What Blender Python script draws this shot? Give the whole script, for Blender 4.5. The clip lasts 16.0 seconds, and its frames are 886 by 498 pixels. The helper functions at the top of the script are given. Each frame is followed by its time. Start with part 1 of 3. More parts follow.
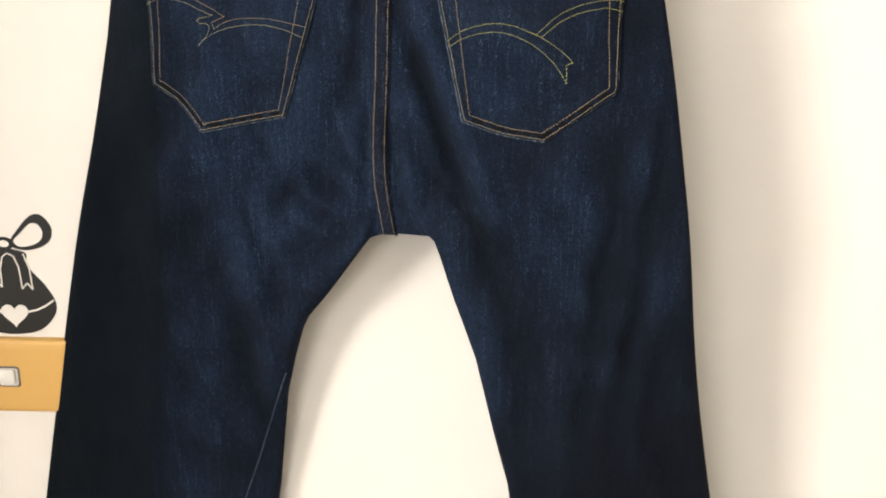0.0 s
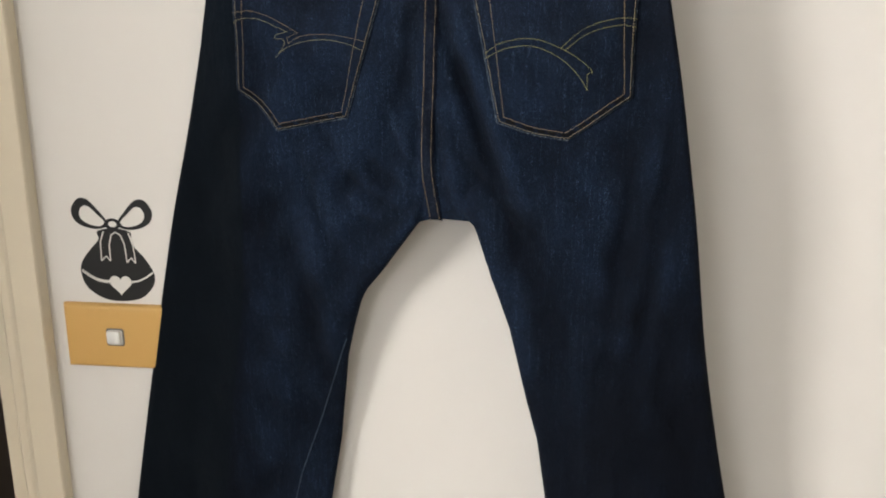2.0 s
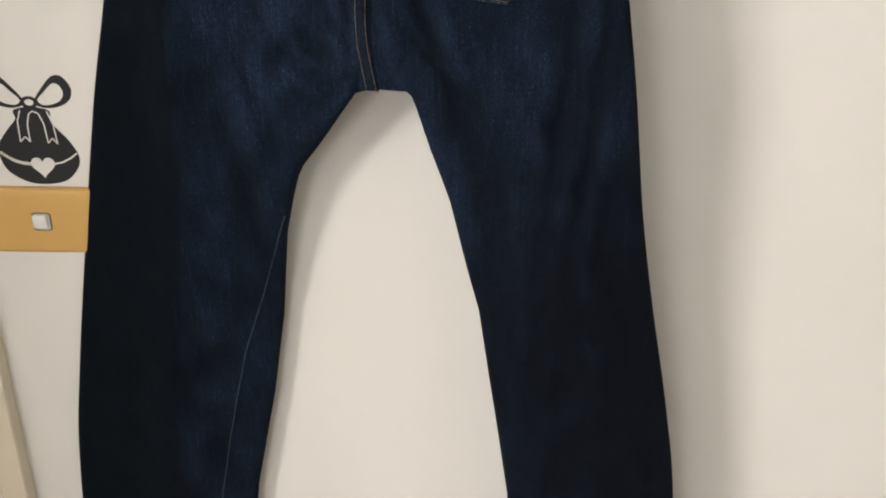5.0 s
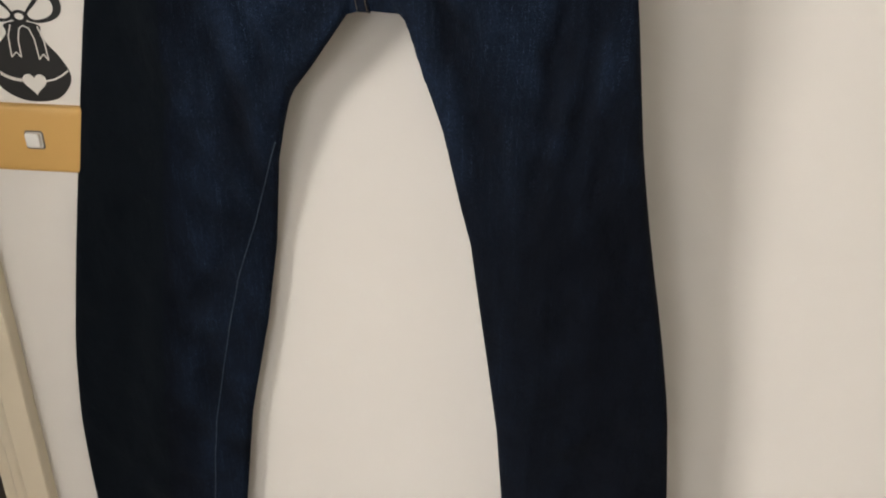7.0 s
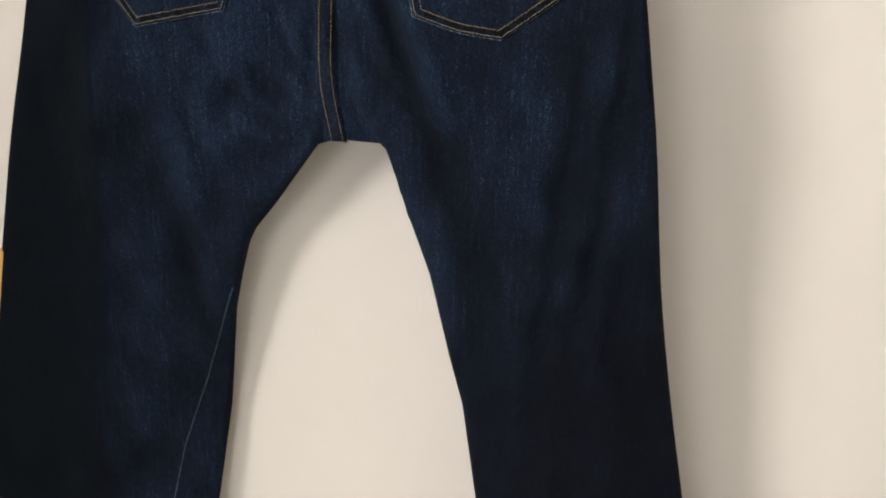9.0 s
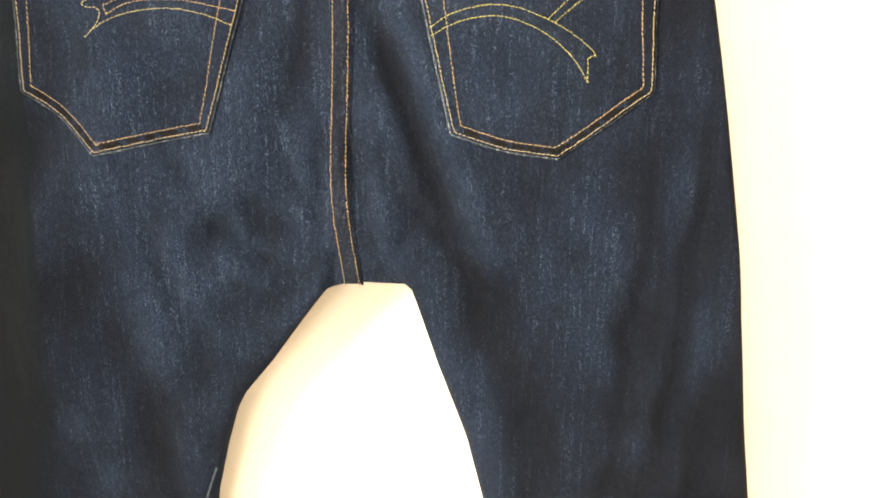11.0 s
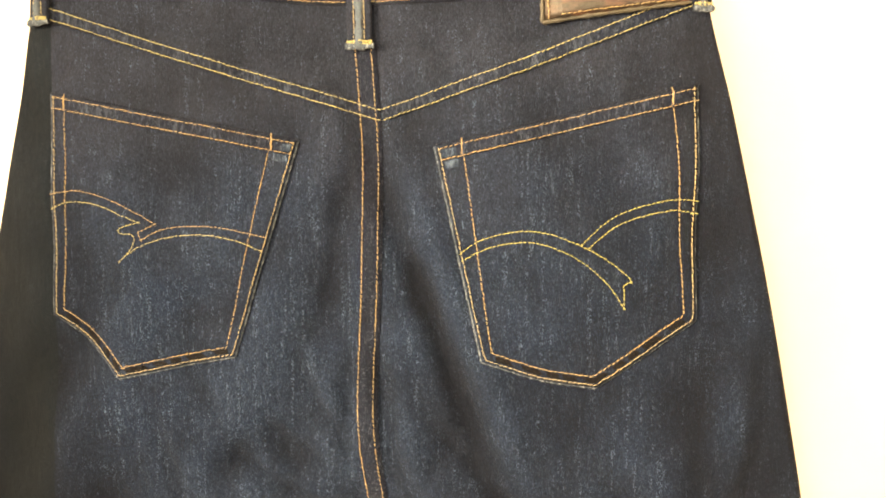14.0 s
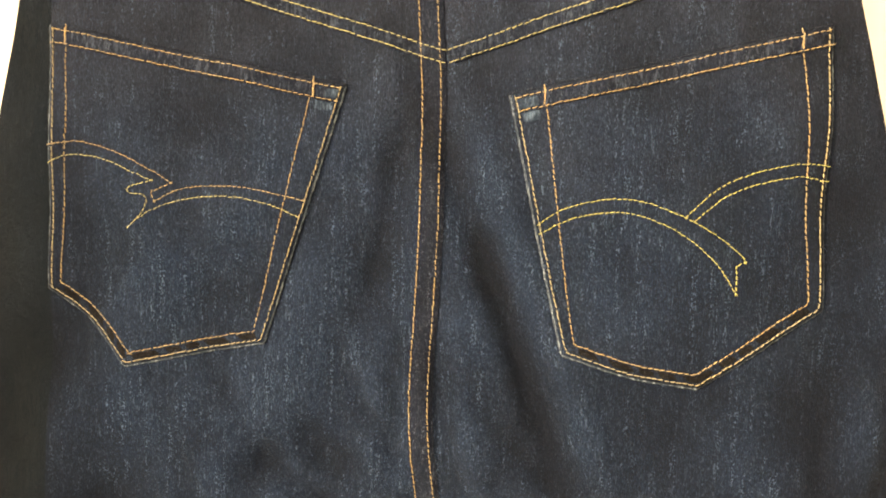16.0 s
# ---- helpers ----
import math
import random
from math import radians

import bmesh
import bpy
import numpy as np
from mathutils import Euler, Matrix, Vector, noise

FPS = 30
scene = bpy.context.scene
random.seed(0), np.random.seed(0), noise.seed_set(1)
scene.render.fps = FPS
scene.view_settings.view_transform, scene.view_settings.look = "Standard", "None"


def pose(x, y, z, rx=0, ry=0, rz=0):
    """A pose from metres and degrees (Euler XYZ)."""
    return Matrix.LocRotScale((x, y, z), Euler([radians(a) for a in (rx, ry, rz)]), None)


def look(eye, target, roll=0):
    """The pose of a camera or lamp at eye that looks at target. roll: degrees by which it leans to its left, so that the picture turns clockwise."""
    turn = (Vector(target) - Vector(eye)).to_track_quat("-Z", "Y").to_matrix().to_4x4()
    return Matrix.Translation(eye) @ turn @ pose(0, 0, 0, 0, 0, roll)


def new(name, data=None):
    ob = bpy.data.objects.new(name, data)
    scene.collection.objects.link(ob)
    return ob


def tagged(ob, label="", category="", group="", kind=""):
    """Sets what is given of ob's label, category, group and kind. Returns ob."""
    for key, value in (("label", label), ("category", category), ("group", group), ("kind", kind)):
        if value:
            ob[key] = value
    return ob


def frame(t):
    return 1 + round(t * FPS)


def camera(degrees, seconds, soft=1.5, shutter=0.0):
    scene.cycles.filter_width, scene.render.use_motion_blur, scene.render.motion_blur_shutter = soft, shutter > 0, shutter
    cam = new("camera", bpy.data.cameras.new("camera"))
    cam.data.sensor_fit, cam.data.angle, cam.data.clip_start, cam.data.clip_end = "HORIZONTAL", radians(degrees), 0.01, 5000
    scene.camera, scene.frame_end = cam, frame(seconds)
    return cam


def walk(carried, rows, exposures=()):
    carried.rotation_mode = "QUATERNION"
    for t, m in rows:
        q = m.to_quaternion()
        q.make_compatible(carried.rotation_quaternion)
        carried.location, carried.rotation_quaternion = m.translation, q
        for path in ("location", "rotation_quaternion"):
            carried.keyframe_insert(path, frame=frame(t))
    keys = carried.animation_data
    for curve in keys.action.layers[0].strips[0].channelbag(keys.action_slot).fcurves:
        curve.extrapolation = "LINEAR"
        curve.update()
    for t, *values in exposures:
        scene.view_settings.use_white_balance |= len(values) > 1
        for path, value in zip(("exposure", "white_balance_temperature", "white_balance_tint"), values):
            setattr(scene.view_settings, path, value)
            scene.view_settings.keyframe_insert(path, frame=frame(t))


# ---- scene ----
cam = camera(54.8, 16.0, soft=1.95)
PATH = [
    (0, (-0.0244, -0.7742, 1.4402), (-0.021, 1.1578, 0.923), 1.04),
    (0.5, (0.0074, -0.8034, 1.4498), (-0.04, 1.1206, 0.9074), 0.68),
    (1, (0.035, -0.8472, 1.4524), (-0.0946, 1.0796, 0.9306), 0.2),
    (1.5, (0.0544, -0.8778, 1.45), (-0.1746, 1.0372, 0.9186), 0.42),
    (2, (0.0102, -0.8842, 1.4614), (-0.157, 1.0348, 0.925), 0.5),
    (2.5, (-0.0158, -0.9, 1.4642), (-0.073, 1.0258, 0.9286), 1.28),
    (3, (-0.0146, -0.9118, 1.4744), (-0.0334, 1.0258, 0.9788), 1.18),
    (3.5, (-0.0158, -0.9202, 1.4862), (-0.0028, 1.0248, 1.0206), 1.16),
    (4, (-0.0078, -0.9162, 1.496), (0.0128, 1.019, 0.9934), -0.02),
    (4.5, (-0.0028, -0.9056, 1.4774), (0.0032, 0.9972, 0.8628), 0.56),
    (5, (0.008, -0.878, 1.446), (-0.008, 0.96, 0.659), 0.6),
    (5.2, (0.003, -0.873, 1.444), (0.006, 0.933, 0.586), 0.9),
    (6.25, (0.025, -0.868, 1.441), (-0.02, 0.9, 0.38), 1.2),
    (7.3, (0.074, -0.846, 1.427), (-0.072, 1.0, 0.632), 1.5),
    (7.5, (0.081, -0.842, 1.428), (-0.085, 1.021, 0.719), 1.5),
    (8, (0.088, -0.83, 1.444), (-0.121, 1.034, 0.751), 1.1),
    (8.2, (0.082, -0.818, 1.434), (-0.112, 1.05, 0.748), 1.1),
    (10.3, (-0.076, -0.622, 1.3888), (0.213, 1.284, 0.8534), 2.62),
    (10.5, (-0.0772, -0.6182, 1.38), (0.2028, 1.3036, 0.9008), 2.08),
    (11, (-0.0792, -0.603, 1.4203), (0.1659, 1.3202, 0.936), 0.77),
    (11.5, (-0.0858, -0.5994, 1.4246), (0.2112, 1.352, 1.1026), 0.26),
    (12, (-0.081, -0.621, 1.4468), (0.165, 1.354, 1.256), -0.0),
    (12.5, (-0.0712, -0.6058, 1.4538), (0.1288, 1.3802, 1.3236), 0.6),
    (13, (-0.0682, -0.59, 1.4614), (0.097, 1.4018, 1.4004), 0.8),
    (13.5, (-0.0624, -0.5762, 1.4612), (0.0824, 1.4142, 1.3436), 0.5),
    (14, (-0.058, -0.577, 1.4606), (0.0454, 1.4164, 1.3272), 0.32),
    (14.5, (-0.059, -0.5728, 1.453), (0.082, 1.4186, 1.3322), 1.02),
    (15, (-0.0652, -0.561, 1.4546), (0.0518, 1.4306, 1.3148), 1.0),
    (15.5, (-0.0794, -0.5322, 1.4462), (0.0078, 1.4604, 1.2984), 1.02),
    (16, (-0.0922, -0.4938, 1.4408), (0.0238, 1.4976, 1.3004), 1.62),
]
EXPOSURES = [(0.0, 0.98, 6400, 10), (1.0, 0.80, 6100, 9), (1.8, 0.36, 6050, 9), (2.6, 0.40, 6000, 9), (4.0, 0.48, 6000, 8), (5.0, 0.34, 6100, 9), (7.3, 0.15, 6200, 10), (8.2, 0.14, 6200, 10), (10.4, 1.62, 6900, 10), (11.2, 2.46, 9200, 11), (12.0, 2.68, 10500, 12), (12.5, 2.68, 11500, 12), (13.0, 2.83, 12300, 13), (13.5, 2.73, 12500, 13), (14.5, 2.63, 12300, 12), (15.5, 2.42, 10800, 11), (16.0, 2.27, 10900, 10)]
KEY_WATTS, FILL_WATTS = 104.0, 22.0
# turns the added door leaf so that it blocks part of the window light
LEAF_TURN = -75.0
walk(cam, [(t, look(eye, target, roll)) for t, eye, target, roll in PATH], EXPOSURES)

# ---- light ----
world = bpy.data.worlds.new("sky")
scene.world = world
world.use_nodes = True
wn = world.node_tree.nodes
sky = wn.new("ShaderNodeTexSky")
sky.sky_type, sky.sun_disc = "NISHITA", False
sky.sun_elevation, sky.sun_rotation = radians(40), radians(200)
world.node_tree.links.new(sky.outputs[0], wn["Background"].inputs[0])
wn["Background"].inputs[1].default_value = 0.12


def area_lamp(name, eye, target, width, height, watts, colour):
    data = bpy.data.lights.new(name, "AREA")
    data.shape, data.size, data.size_y, data.energy, data.color = "RECTANGLE", width, height, watts, colour
    ob = new(name, data)
    ob.matrix_world = look(eye, target)
    return ob


# daylight through one window, and an added fill light at a second, unseen one
area_lamp("room_light", (-3.36, -2.75, 1.90), (-1.0, -1.2, 1.5), 1.05, 1.0, KEY_WATTS, (1.0, 0.93, 0.83))
area_lamp("room_light", (-1.55, -3.98, 1.62), (-1.35, -2.0, 1.55), 1.15, 1.15, FILL_WATTS, (1.0, 0.97, 0.93))


# ---- materials ----
def material(name, rough=0.6, metal=0.0):
    m = bpy.data.materials.new(name)
    m.use_nodes = True
    b = m.node_tree.nodes["Principled BSDF"]
    b.inputs["Roughness"].default_value, b.inputs["Metallic"].default_value = rough, metal
    return m, m.node_tree, b


def node(tree, kind, **values):
    n = tree.nodes.new(kind)
    for k, v in values.items():
        n.inputs[k.replace("_", " ")].default_value = v
    return n


def grain(tree, scale, detail=3.0, stretch=(1, 1, 1), turn=(0, 0, 0), rough=0.5):
    co = tree.nodes.new("ShaderNodeTexCoord")
    mp = node(tree, "ShaderNodeMapping", Scale=stretch, Rotation=turn)
    no = node(tree, "ShaderNodeTexNoise", Scale=scale, Detail=detail, Roughness=rough)
    tree.links.new(co.outputs["Object"], mp.inputs[0])
    tree.links.new(mp.outputs[0], no.inputs["Vector"])
    return no.outputs["Fac"]


def span(tree, value, a, b, lo=0.0, hi=1.0):
    n = node(tree, "ShaderNodeMapRange", From_Min=a, From_Max=b, To_Min=lo, To_Max=hi)
    tree.links.new(value, n.inputs["Value"])
    return n.outputs[0]


def maths(tree, op, a, b):
    n = tree.nodes.new("ShaderNodeMath")
    n.operation = op
    for i, v in enumerate((a, b)):
        if isinstance(v, (int, float)):
            n.inputs[i].default_value = v
        else:
            tree.links.new(v, n.inputs[i])
    return n.outputs[0]


def blend(tree, fac, a, b):
    n = tree.nodes.new("ShaderNodeMix")
    n.data_type = "RGBA"
    for i, v in ((0, fac), (6, a), (7, b)):
        if isinstance(v, (int, float)):
            n.inputs[i].default_value = v
        elif isinstance(v, tuple):
            n.inputs[i].default_value = (*v, 1)
        else:
            tree.links.new(v, n.inputs[i])
    return n.outputs[2]


def relief(tree, bsdf, height, strength, distance):
    n = node(tree, "ShaderNodeBump", Strength=strength, Distance=distance)
    tree.links.new(height, n.inputs["Height"])
    tree.links.new(n.outputs[0], bsdf.inputs["Normal"])


def denim(name, deep, mid, pale, wear=1.0, rope=0.0, top=None):
    """Indigo twill; top: the browner, smoother tone that the cloth has about the yoke and waist."""
    m, t, b = material(name, 0.85)
    place = t.nodes.new("ShaderNodeSeparateXYZ")
    t.links.new(t.nodes.new("ShaderNodeTexCoord").outputs["Object"], place.inputs[0])
    height = maths(t, "ADD", place.outputs["Z"], span(t, grain(t, 14, 3), 0.3, 0.7, -0.035, 0.035))
    upper = span(t, height, 1.42, 1.53)
    slub = grain(t, 1150, 2, (1, 1, 0.08))
    long_slub = grain(t, 60, 3, (1, 1, 0.3))
    fine = grain(t, 1420, 2, (1, 1, 0.6))
    line = grain(t, 460, 1, (1, 1, 0.018))
    twill = grain(t, 1800, 1, (1, 1, 0.25), (0, radians(38), 0))
    zone = grain(t, 7.5, 3, (1, 1, 0.6))
    cloud = grain(t, 42, 5, (1, 1, 0.7), rough=0.62)
    crumple = grain(t, 16, 4, (1, 1, 0.45), (0, radians(-20), 0))
    # per-vertex mask: wear, with the shade of the folds put into the colour
    wear_shade = t.nodes.new("ShaderNodeAttribute")
    wear_shade.attribute_name = "wear_shade"
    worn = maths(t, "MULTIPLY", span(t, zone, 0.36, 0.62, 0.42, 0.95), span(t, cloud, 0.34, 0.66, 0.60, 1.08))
    worn = maths(t, "MULTIPLY", worn, maths(t, "ADD", wear_shade.outputs["Fac"], 1.0))
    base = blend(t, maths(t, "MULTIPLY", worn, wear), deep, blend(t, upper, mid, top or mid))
    dash = maths(t, "MULTIPLY", span(t, slub, 0.60, 0.74), span(t, long_slub, 0.38, 0.62, 0.1, 1.0))
    speck = maths(t, "ADD", maths(t, "MULTIPLY", dash, 0.55), maths(t, "MULTIPLY", span(t, fine, 0.54, 0.64), maths(t, "ADD", maths(t, "MULTIPLY", span(t, line, 0.55, 0.65), 0.95), 0.34)))
    speck = maths(t, "MULTIPLY", maths(t, "MULTIPLY", speck, worn), 1.02 * wear)
    if top:
        speck = maths(t, "MULTIPLY", speck, span(t, upper, 0.0, 1.0, 1.0, 0.6))
    colour = blend(t, speck, base, pale)
    if rope:
        knots = grain(t, 520, 2, (1, 1, 0.25), (0, radians(30), 0))
        colour = blend(t, span(t, knots, 0.52, 0.66, 0.0, rope), colour, pale)
    colour = blend(t, span(t, twill, 0.42, 0.6, 0.0, 0.45), colour, deep)
    t.links.new(colour, b.inputs["Base Color"])
    b.inputs["Specular IOR Level"].default_value = 0.045
    b.inputs["Sheen Weight"].default_value = 0.012
    b.inputs["Sheen Roughness"].default_value = 0.5
    h = maths(t, "ADD", maths(t, "ADD", maths(t, "MULTIPLY", twill, 0.4), maths(t, "MULTIPLY", fine, 0.4)), maths(t, "MULTIPLY", cloud, 3.6))
    h = maths(t, "ADD", h, maths(t, "MULTIPLY", crumple, 8.0))
    relief(t, b, h, 0.8, 0.0014)
    return m


DENIM = denim("worn indigo denim", (0.0034, 0.0041, 0.0066), (0.0088, 0.0156, 0.0345), (0.046, 0.077, 0.134), top=(0.0142, 0.0186, 0.0330))
DENIM_DARK = denim("near-black indigo denim", (0.0040, 0.0060, 0.0092), (0.0064, 0.0106, 0.0184), (0.018, 0.027, 0.040), 0.6)
DENIM_PALE = denim("rubbed denim edge", (0.016, 0.023, 0.036), (0.050, 0.070, 0.100), (0.23, 0.28, 0.34), 1.0, 0.8)
DENIM_SEAM = denim("seam denim", (0.0042, 0.0052, 0.0095), (0.0090, 0.0128, 0.025), (0.050, 0.066, 0.1), 0.9)


DENIM_TWILL = denim("blue rubbed twill", (0.007, 0.012, 0.023), (0.020, 0.033, 0.060), (0.080, 0.125, 0.195), 1.0, 0.6)
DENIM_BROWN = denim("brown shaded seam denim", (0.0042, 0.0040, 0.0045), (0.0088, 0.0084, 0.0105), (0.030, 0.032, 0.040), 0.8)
DENIM_LINE = denim("pale denim ridge", (0.026, 0.038, 0.056), (0.062, 0.086, 0.118), (0.12, 0.15, 0.19), 1.0)
DENIM_ROPE = denim("puckered seam denim", (0.0046, 0.0056, 0.0100), (0.010, 0.0145, 0.029), (0.050, 0.070, 0.112), 0.9, 0.5)


def thread(name, a, b2):
    m, t, b = material(name, 0.6)
    t.links.new(blend(t, span(t, grain(t, 60, 3), 0.35, 0.65), a, b2), b.inputs["Base Color"])
    return m


THREAD_ORANGE = thread("orange thread", (0.30, 0.205, 0.100), (0.28, 0.215, 0.130))
THREAD_YELLOW = thread("yellow thread", (0.33, 0.305, 0.135), (0.28, 0.26, 0.15))
THREAD_GREEN = thread("yellow green thread", (0.29, 0.28, 0.085), (0.31, 0.29, 0.11))
THREAD_GREY = thread("faded thread", (0.27, 0.24, 0.17), (0.35, 0.28, 0.165))


def paint(name, colour, other, rough, bump, scale=140.0):
    m, t, b = material(name, rough)
    big = grain(t, 2.3, 4)
    t.links.new(blend(t, span(t, big, 0.3, 0.7), colour, other), b.inputs["Base Color"])
    b.inputs["Specular IOR Level"].default_value = 0.3
    h = maths(t, "ADD", grain(t, scale, 3), maths(t, "MULTIPLY", grain(t, 9, 2), 3.0))
    relief(t, b, h, bump, 0.0015)
    return m


WALL = paint("white wall paint", (0.80, 0.775, 0.735), (0.77, 0.745, 0.70), 0.55, 0.10)
CEIL = paint("ceiling paint", (0.82, 0.81, 0.79), (0.79, 0.78, 0.76), 0.7, 0.1)
GLOSS = paint("cream gloss paint", (0.78, 0.70, 0.55), (0.74, 0.655, 0.50), 0.35, 0.2, 60)
PLATE = paint("ochre plastic", (0.66, 0.405, 0.13), (0.60, 0.36, 0.11), 0.38, 0.05, 300)
WHITE = paint("white plastic", (0.80, 0.79, 0.76), (0.76, 0.75, 0.71), 0.3, 0.02)
VINYL = paint("black vinyl", (0.009, 0.009, 0.010), (0.012, 0.012, 0.012), 0.5, 0.02)
BROWN = paint("dull brown hall paint", (0.26, 0.22, 0.19), (0.22, 0.185, 0.16), 0.45, 0.2, 40)
FLOOR = paint("grey brown carpet", (0.20, 0.17, 0.14), (0.25, 0.215, 0.18), 0.95, 0.6, 500)
PALE_INK = paint("white print", (0.40, 0.41, 0.42), (0.24, 0.24, 0.24), 0.6, 0.1, 900)
GREY_METAL = material("grey gap", 0.5)[0]
GREY_METAL.node_tree.nodes["Principled BSDF"].inputs["Base Color"].default_value = (0.12, 0.115, 0.11, 1)


GLASS = material("window glass", 0.02)[0]
GLASS.node_tree.nodes["Principled BSDF"].inputs["Transmission Weight"].default_value = 1.0


def leather(name, dark, brown, red):
    m, t, b = material(name, 0.55)
    c = blend(t, span(t, grain(t, 55, 4, (1, 1, 1.8)), 0.40, 0.60), dark, brown)
    c = blend(t, span(t, grain(t, 130, 5, (0.5, 1, 1.6)), 0.50, 0.66), c, red)
    c = blend(t, span(t, grain(t, 420, 3), 0.58, 0.72, 0.0, 0.5), c, dark)
    t.links.new(c, b.inputs["Base Color"])
    relief(t, b, grain(t, 500, 4), 0.5, 0.001)
    return m


LEATHER = leather("brown leather", (0.012, 0.010, 0.009), (0.026, 0.014, 0.011), (0.056, 0.023, 0.017))
LEATHER_EDGE = leather("greyed leather edge", (0.020, 0.019, 0.016), (0.040, 0.036, 0.028), (0.055, 0.046, 0.034))


# ---- mesh helpers ----
def part(name, bm, mat, parent=None, label="", smooth=True):
    me = bpy.data.meshes.new(name)
    if isinstance(bm, tuple):
        me.from_pydata(bm[0], [], bm[1])
    else:
        bm.to_mesh(me)
        bm.free()
    me.materials.append(mat)
    if smooth:
        me.polygons.foreach_set("use_smooth", [True] * len(me.polygons))
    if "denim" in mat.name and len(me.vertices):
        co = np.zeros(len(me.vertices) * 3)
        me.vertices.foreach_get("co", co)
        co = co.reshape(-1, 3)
        wear_shade = me.attributes.new("wear_shade", "FLOAT", "POINT")
        wear_shade.data.foreach_set("value", wear_and_fold_shade(co[:, 0], co[:, 2]))
    me.update()
    ob = new(name, me)
    if parent:
        ob.parent = parent
    if label:
        ob["label"] = label
    return ob


def empty(name, place=(0, 0, 0)):
    e = new(name)
    e.location = place
    return e


def box(bm, lo, hi, bevel=0.0, segments=2):
    made = bmesh.ops.create_cube(bm, size=1.0)["verts"]
    for v in made:
        v.co = Vector([lo[i] + (v.co[i] + 0.5) * (hi[i] - lo[i]) for i in range(3)])
    if bevel:
        edges = list({e for v in made for e in v.link_edges})
        bmesh.ops.bevel(bm, geom=edges, offset=bevel, segments=segments, affect="EDGES", profile=0.6)
    return bm


def block(name, lo, hi, mat, parent=None, bevel=0.0, label=""):
    return part(name, box(bmesh.new(), lo, hi, bevel), mat, parent, label, smooth=False)


def structure(ob, label, category):
    return tagged(ob, label, category, kind="structure")


def lattice(rows):
    """Vertices and quads of a grid of equal rows."""
    n = len(rows[0])
    verts = [p for r in rows for p in r]
    faces = [(i * n + j, i * n + j + 1, (i + 1) * n + j + 1, (i + 1) * n + j) for i in range(len(rows) - 1) for j in range(n - 1)]
    return verts, faces


def spline(points, per=8, closed=False):
    """A smooth line through 2D points."""
    out, n = [], len(points)
    for i in range(n if closed else n - 1):
        p = [points[(i + k) % n] if closed else points[min(max(i + k, 0), n - 1)] for k in (-1, 0, 1, 2)]
        for s in range(per):
            t = s / per
            out.append(tuple(0.5 * (2 * p[1][k] + (p[2][k] - p[0][k]) * t + (2 * p[0][k] - 5 * p[1][k] + 4 * p[2][k] - p[3][k]) * t * t
                                    + (3 * p[1][k] - p[0][k] - 3 * p[2][k] + p[3][k]) * t ** 3) for k in (0, 1)))
    if not closed:
        out.append(points[-1])
    return out


def resample(line, step):
    """Points at even steps along a 2D line."""
    p = np.array(line, float)
    d = np.r_[0, np.cumsum(np.hypot(*(p[1:] - p[:-1]).T))]
    n = max(2, int(round(d[-1] / step)) + 1)
    s = np.linspace(0, d[-1], n)
    return np.c_[np.interp(s, d, p[:, 0]), np.interp(s, d, p[:, 1])]


# ---- the room ----
wall = part("wall_north", box(box(box(bmesh.new(), (-0.59, 0.0, 0.0), (2.0, 0.12, 2.6)), (-3.5, 0, 0), (-1.40, 0.12, 2.6)), (-1.40, 0, 2.06), (-0.59, 0.12, 2.6)), WALL, smooth=False)
structure(wall, "off-white painted plaster wall with faint roller marks", "wall")
structure(part("wall_east", box(bmesh.new(), (2.0, -4.12, 0), (2.12, 0.12, 2.6)), WALL, smooth=False), "off-white painted plaster wall", "wall")
bm = bmesh.new()
for lo, hi in (((-3.5, -4.12, 0), (-3.38, -3.3, 2.6)), ((-3.5, -2.2, 0), (-3.38, 0, 2.6)), ((-3.5, -3.3, 0), (-3.38, -2.2, 1.3)), ((-3.5, -3.3, 2.5), (-3.38, -2.2, 2.6))):
    box(bm, lo, hi)
structure(part("wall_west", bm, WALL, smooth=False), "off-white painted wall with a window opening", "wall")
bm = bmesh.new()
for lo, hi in (((-3.38, -4.12, 0), (-2.15, -4.0, 2.6)), ((-0.95, -4.12, 0), (2.0, -4.0, 2.6)), ((-2.15, -4.12, 0), (-0.95, -4.0, 1.0)), ((-2.15, -4.12, 2.22), (-0.95, -4.0, 2.6))):
    box(bm, lo, hi)
structure(part("wall_south", bm, WALL, smooth=False), "off-white painted wall with a window opening", "wall")
structure(part("floor", box(bmesh.new(), (-3.5, -4.12, -0.1), (2.12, 0.12, 0)), FLOOR, smooth=False), "grey-brown carpeted floor", "floor")
structure(part("ceiling", box(bmesh.new(), (-3.5, -4.12, 2.6), (2.12, 0.12, 2.7)), CEIL, smooth=False), "plain white painted ceiling", "ceiling")

# baseboard
bm = box(bmesh.new(), (-0.516, -0.014, 0.0), (2.0, 0.0, 0.09), 0.004)
structure(part("baseboard", bm, GLOSS, smooth=False), "cream gloss painted baseboard along the wall", "baseboard")


